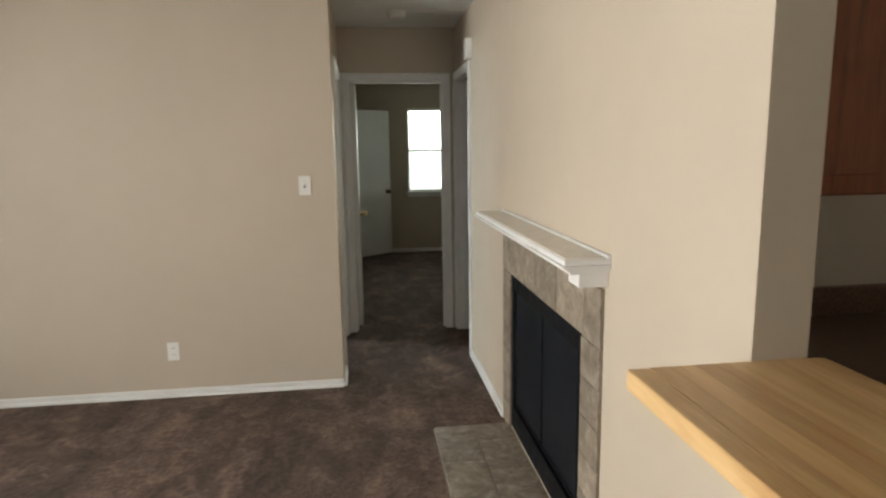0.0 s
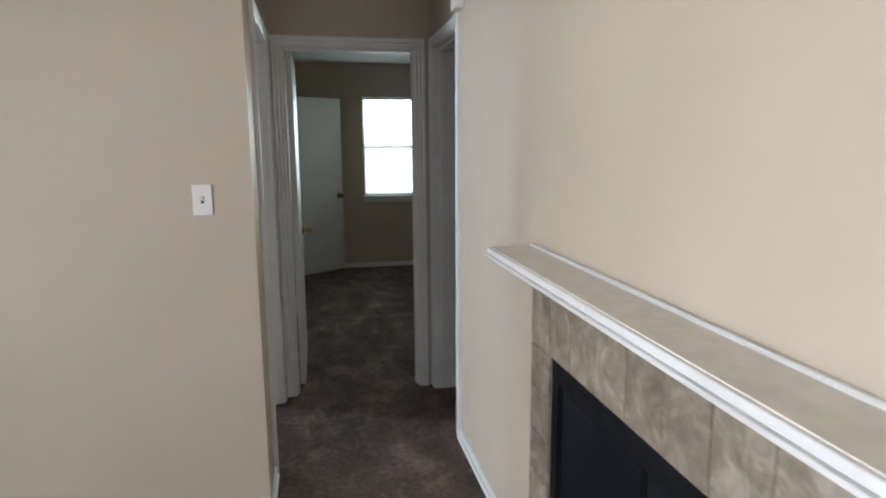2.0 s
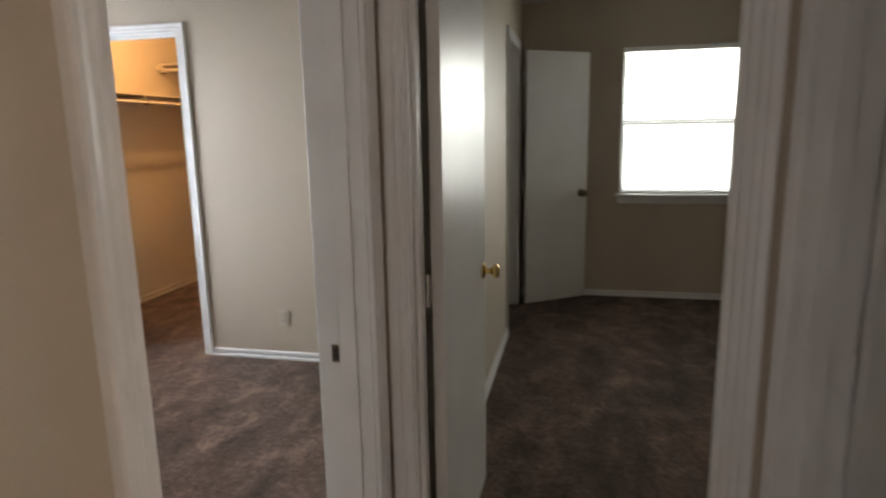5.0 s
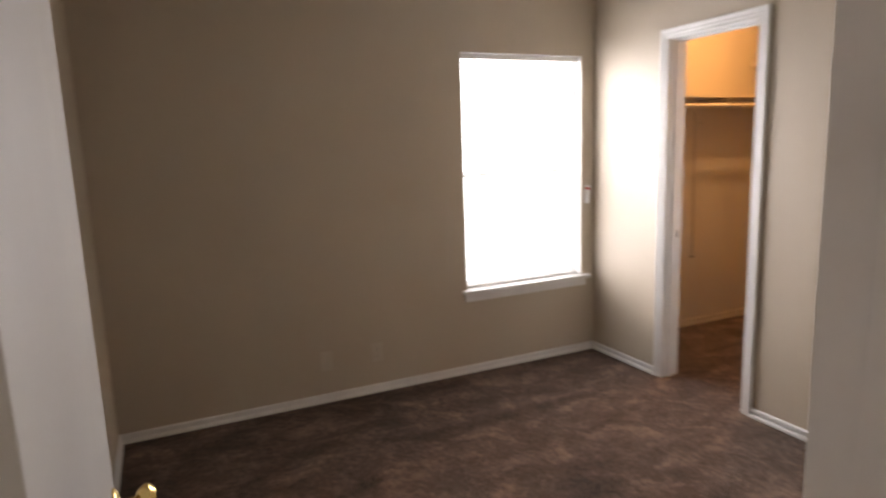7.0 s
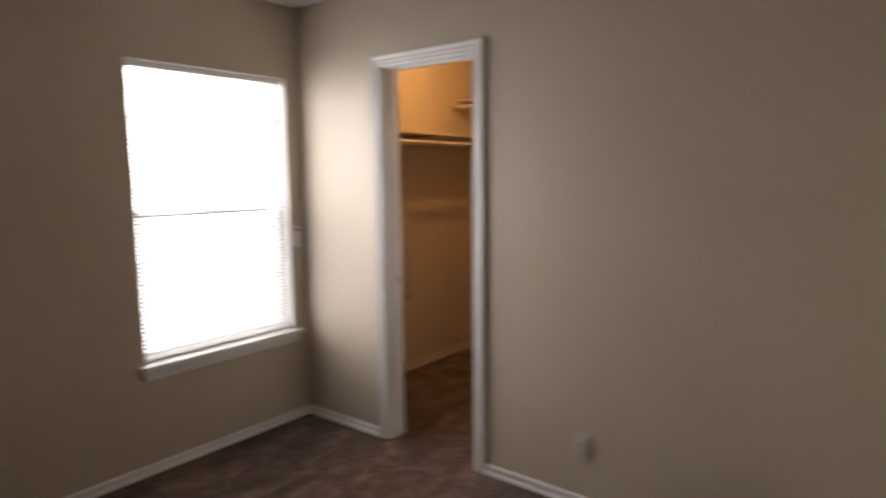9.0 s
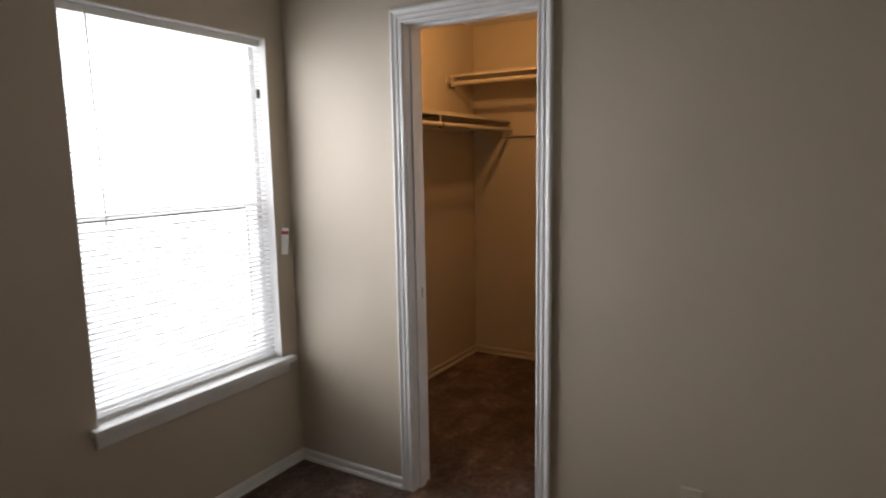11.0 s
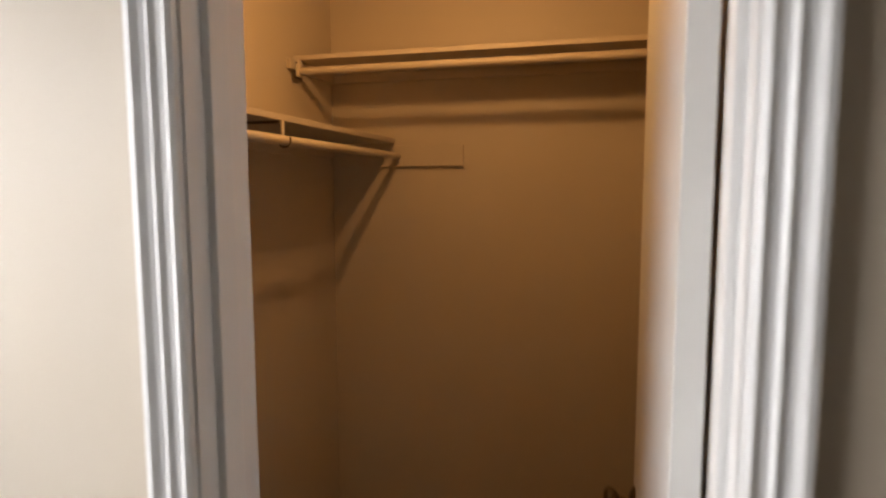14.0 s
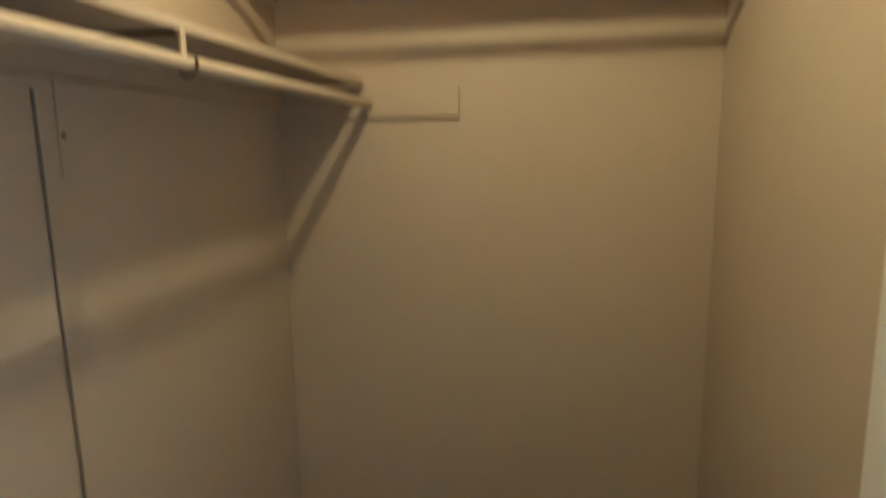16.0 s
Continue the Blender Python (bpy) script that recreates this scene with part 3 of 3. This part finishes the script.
def mantel():
    root = thing("mantel", pose(HALL_R, -1.3125, 1.0, 0, 0, -90), "white moulded mantel shelf with cream top coloured lighter as if lit", "mantel shelf")
    a, b = -0.745, 0.747
    part("shelf_board", boxes((a, -0.150, 0.150, b, -0.0005, 0.168), soft=0.003), TRIM, root)
    # top panel: its colour carries light that the lamps don't bring here
    part("painted_top", boxes((a + 0.012, -0.142, 0.1682, b - 0.012, -0.014, 0.171)), CREAM, root, "cream painted top panel, colour lightened for light from above")
    steps = ((0.128, 0.120, 0.129), (0.138, 0.129, 0.137), (0.149, 0.137, 0.144), (0.158, 0.144, 0.1498))
    bm = bmesh.new()
    for u, c, d in steps:
        box(bm, a - (u - 0.15) * 0.5, -u, c, b + (u - 0.15) * 0.5, -0.0005, d, soft=0.002)
    part("crown_moulding", bm, TRIM, root)
    part("corbel", boxes((b - 0.120, -0.096, 0.076, b - 0.018, -0.0005, 0.1198), soft=0.003), TRIM, root)
    part("back_bead", boxes((a + 0.02, -0.013, 0.1665, b, -0.0005, 0.180), soft=0.003), TRIM, root)
    return root


mantel()


def hearth():
    root = thing("hearth", pose(0.50, -2.02, 0), "flat hearth of brown stone tiles beside the carpet", "hearth")
    part("mortar_bed", boxes((0, 0, 0.0005, 0.42, 1.295, 0.010)), GROUT, root)
    for i, (x0, x1) in enumerate(((0.0, 0.21), (0.21, 0.42))):
        y = -0.10 * i
        while y < 1.295:
            c, d = max(y, 0), min(y + 0.305, 1.295)
            if d - c > 0.02:
                part("tile", boxes((x0 + 0.003, c + 0.003, 0.010, x1 - 0.003, d - 0.003, 0.0175 + random.uniform(0, 0.001)), soft=0.0015), TILE, root)
            y += 0.305
    return root


hearth()

# ---- bar counter and kitchen ----


def bar_counter():
    root = thing("bar_counter", pose(0.66, BAR_Y - 0.004, 1.05), "honey-coloured butcher block bar top on the half wall", "countertop")
    w, n = 0.415, 9
    for i in range(n):
        a, b = w * i / n, w * (i + 1) / n
        part("stave", boxes((a + 0.0004, -2.4, 0, b - 0.0004, 0, 0.040), soft=0.004 if i in (0, n - 1) else 0.0006), BLOCK, root)
    return root


bar_counter()


def cabinet(name, m, w, d, z0, z1, doors, label):
    root = thing(name, m, label, "cabinet")
    part("body", boxes((0, 0, z0, w, d, z1), soft=0.002), CHERRY, root)
    for i in range(doors):
        a, b = w * i / doors + 0.006, w * (i + 1) / doors - 0.006
        dr = part("door", boxes((a, -0.019, z0 + 0.006, b, -0.001, z1 - 0.006), soft=0.003), CHERRY, root)
        part("panel", boxes((a + 0.05, -0.023, z0 + 0.06, b - 0.05, -0.0195, z1 - 0.06), soft=0.0015), CHERRY, dr)
    return root


cabinet("wall_cabinet", pose(HALL_R + 0.125, -2.24, 0), 0.66, 0.335, 1.36, 2.13, 2, "reddish-brown cherry wall cabinet in the kitchen")
cabinet("base_cabinet", pose(HALL_R + 0.125, -2.46, 0), 1.9, 0.555, 0.08, 0.87, 4, "reddish-brown cherry base cabinet under the worktop")
wt = thing("worktop", pose(HALL_R + 0.125, -2.49, 0.87), "dark brown laminate kitchen worktop", "countertop")
part("slab", boxes((0, 0, 0.001, 1.9, 0.585, 0.038), soft=0.004), LAMINATE, wt)
part("backsplash", boxes((0, 0.565, 0.0385, 1.9, 0.585, 0.14), soft=0.003), LAMINATE, wt)

# ---- small wall things ----


def plate(root, mat, w=0.07, h=0.115):
    return part("plate", boxes((-w / 2, -0.006, -h / 2, w / 2, -0.0005, h / 2), soft=0.002), mat, root)


def light_switch(m):
    root = thing("light_switch", m, "white toggle light switch on the beige wall", "light switch")
    plate(root, PLASTIC)
    # the slot's inner shade as a flat dark box on the plate
    part("toggle_slot", boxes((-0.006, -0.0068, -0.013, 0.006, -0.0058, 0.013)), DARK, root)
    part("toggle", boxes((-0.004, -0.016, -0.002, 0.004, -0.006, 0.012), soft=0.0015), PLASTIC, root)
    for z in (-0.03, 0.03):
        part("screw", lathe([(0.003, -0.0072), (0.003, -0.0055)], "y", 10, at=(0, 0, z)), STEELPIN, root)
    return root


def outlet(m, mat, label):
    root = thing("outlet", m, label, "outlet", "wall outlets")
    plate(root, mat)
    for z in (-0.02, 0.02):
        r = part("receptacle", boxes((-0.014, -0.0085, z - 0.014, 0.014, -0.0058, z + 0.014), soft=0.002), mat, root)
        # plug slots not cut in; dark slips give their shade
        part("slot", boxes((-0.007, -0.0089, z - 0.005, -0.005, -0.0084, z + 0.005), (0.005, -0.0089, z - 0.005, 0.007, -0.0084, z + 0.005)), DARK, r)
    return root


light_switch(pose(-0.183, 0, 1.295))
outlet(pose(-1.03, 0, 0.293), PLASTIC, "white duplex outlet low on the living room wall")
outlet(pose(A_X0, 1.577, 0.25, 0, 0, 90), BEIGE, "duplex outlet painted like the wall")
outlet(pose(-1.337, A_Y1, 0.275), BEIGE, "duplex outlet painted like the wall")
bp = thing("blank_plate", pose(A_X0, 1.263, 0.25, 0, 0, 90), "blank cover plate painted like the wall", "cover plate")
plate(bp, BEIGE)
part("screw", lathe([(0.003, -0.0072), (0.003, -0.0055)], "y", 10, at=(0, 0, 0.03)), STEELPIN, bp)


def smoke_detector(m):
    root = thing("smoke_detector", m, "round white smoke detector on the hall ceiling", "smoke detector")
    part("base", lathe([(0.066, -0.0005), (0.066, -0.012), (0.062, -0.014)], "z", 32), PLASTIC, root, smooth=True)
    part("cover", lathe([(0.060, -0.0145), (0.058, -0.030), (0.045, -0.040), (0.0, -0.042)], "z", 32), PLASTIC, root, smooth=True)
    return root


smoke_detector(pose(0.44, 0.645, H))
ch = thing("wall_chime", pose(HALL_R, 0.40, 2.16, 0, 0, -90), "small white plastic chime box above the door casing", "chime")
part("case", boxes((-0.045, -0.045, -0.065, 0.045, -0.0005, 0.065), soft=0.005), PLASTIC, ch)

tg = thing("cord_tag", pose(A_X0, 3.142, 1.117, 0, 0, 90), "white paper warning tag with red band on the wall", "tag")
part("card", boxes((-0.016, -0.001, -0.065, 0.016, 0.001, 0.06)), PLASTIC, tg, m=pose(0, -0.018, 0, 0, 4, -48))
part("red_band", boxes((-0.0155, -0.0016, 0.03, 0.0155, 0.0016, 0.046)), RED, tg, m=pose(0, -0.018, 0, 0, 4, -48))
part("cord", tube([(0.004, -0.018, 0.058), (0.0, -0.010, 0.075), (0.0, -0.0005, 0.085)], 0.0012, 5), PLASTIC, tg)

# ---- closet ----


def upper_shelf():
    root = thing("closet_shelf", pose(C_X0, C_Y1, 2.005), "beige painted closet shelf with hanging rod on the back wall", "closet shelf")
    w = C_X1 - C_X0
    e0, e1 = 0.034, w - 0.034
    part("board", boxes((0.002, -0.35, 0.044, w - 0.002, -0.001, 0.062), soft=0.002), WALL, root)
    part("rod", tube([(e0 + 0.002, -0.352, 0.0), (e1 - 0.002, -0.352, 0.0)], 0.0145, 14), WALL, root, "painted hanging rod", smooth=True)
    part("back_cleat", boxes((0.020, -0.018, 0.004, w - 0.020, -0.0005, 0.0435), soft=0.002), WALL, root)
    for a, b in ((0.0005, 0.019), (w - 0.019, w - 0.0005)):
        part("side_cleat", boxes((a, -0.405, 0.004, b, -0.0005, 0.0435), soft=0.003), WALL, root)
    for a, d in ((0.0195, 1), (w - 0.0195, -1)):
        lo, hi = sorted((a, a + d * 0.014))
        hanger = part("rod_hanger", boxes((lo, -0.371, -0.022, hi, -0.334, 0.043), soft=0.004), WALL, root)
        part("flange", boxes((min(a, a + d * 0.003), -0.385, -0.030, max(a, a + d * 0.003), -0.318, 0.003), soft=0.001), BRONZE, hanger, "dark metal rod flange")
        part("screw", lathe([(0.004, -0.3735), (0.004, -0.3705)], "y", 8, at=((lo + hi) / 2, 0, 0.03)), DARK, hanger)
    return root


def lower_shelf():
    root = thing("closet_shelf", pose(C_X0, C_Y0, 1.69), "beige painted closet shelf with hanging rod on the side wall", "closet shelf")
    l = C_Y1 - C_Y0
    part("board", boxes((0.001, 0.06, 0.056, 0.305, l - 0.030, 0.074), soft=0.002), WALL, root)
    part("rod", tube([(0.315, 0.06, 0.0), (0.315, l - 0.021, 0.0)], 0.014, 14), WALL, root, "painted hanging rod", smooth=True)
    part("side_cleat", boxes((0.0005, 0.06, -0.005, 0.019, l - 0.021, 0.0555), soft=0.002), WALL, root)
    part("back_cleat", boxes((0.0005, l - 0.02, -0.045, 0.605, l - 0.0005, 0.045), soft=0.002), WALL, root)
    y = 0.86
    hook = part("bracket", boxes((0.0195, y - 0.008, 0.048, 0.30, y + 0.008, 0.0555), soft=0.001), BRONZE, root, "thin dark shelf bracket")
    part("wall_leg", boxes((0.0005, y + 0.055, -0.19, 0.006, y + 0.071, -0.006), soft=0.001), WALL, hook)
    part("strap", boxes((0.3065, y - 0.007, 0.0135, 0.311, y + 0.007, 0.055), soft=0.001), WALL, hook)
    part("rod_hook", tube([(0.332, y, 0.010), (0.333, y, -0.006), (0.324, y, -0.0165), (0.310, y, -0.0185), (0.298, y, -0.012)], 0.003, 8), BRONZE, hook, "small dark hook under the rod", smooth=True)
    part("screw", lathe([(0.005, 0.006), (0.005, 0.009)], "x", 8, at=(0, y + 0.063, -0.11)), DARK, hook)
    return root


upper_shelf()
lower_shelf()
cb = thing("wall_cable", pose(C_X0, 4.197, 0), "thin dark cable running down the closet wall", "cable")
part("cable", tube([(0.004, 0.0, 1.66), (0.004, 0.004, 1.3), (0.005, 0.012, 0.95), (0.004, 0.01, 0.56)], 0.0028, 6), CABLE, cb)
part("connector", boxes((0.0005, -0.012, 0.548, 0.012, 0.030, 0.562), soft=0.002), CABLE, cb)

lm = thing("ceiling_lamp", pose(-2.54, 4.13, H), "round white lamp holder on the closet ceiling", "lamp")
part("holder", lathe([(0.055, -0.0005), (0.055, -0.015), (0.03, -0.035), (0.022, -0.06)], "z", 24), PLASTIC, lm, smooth=True)
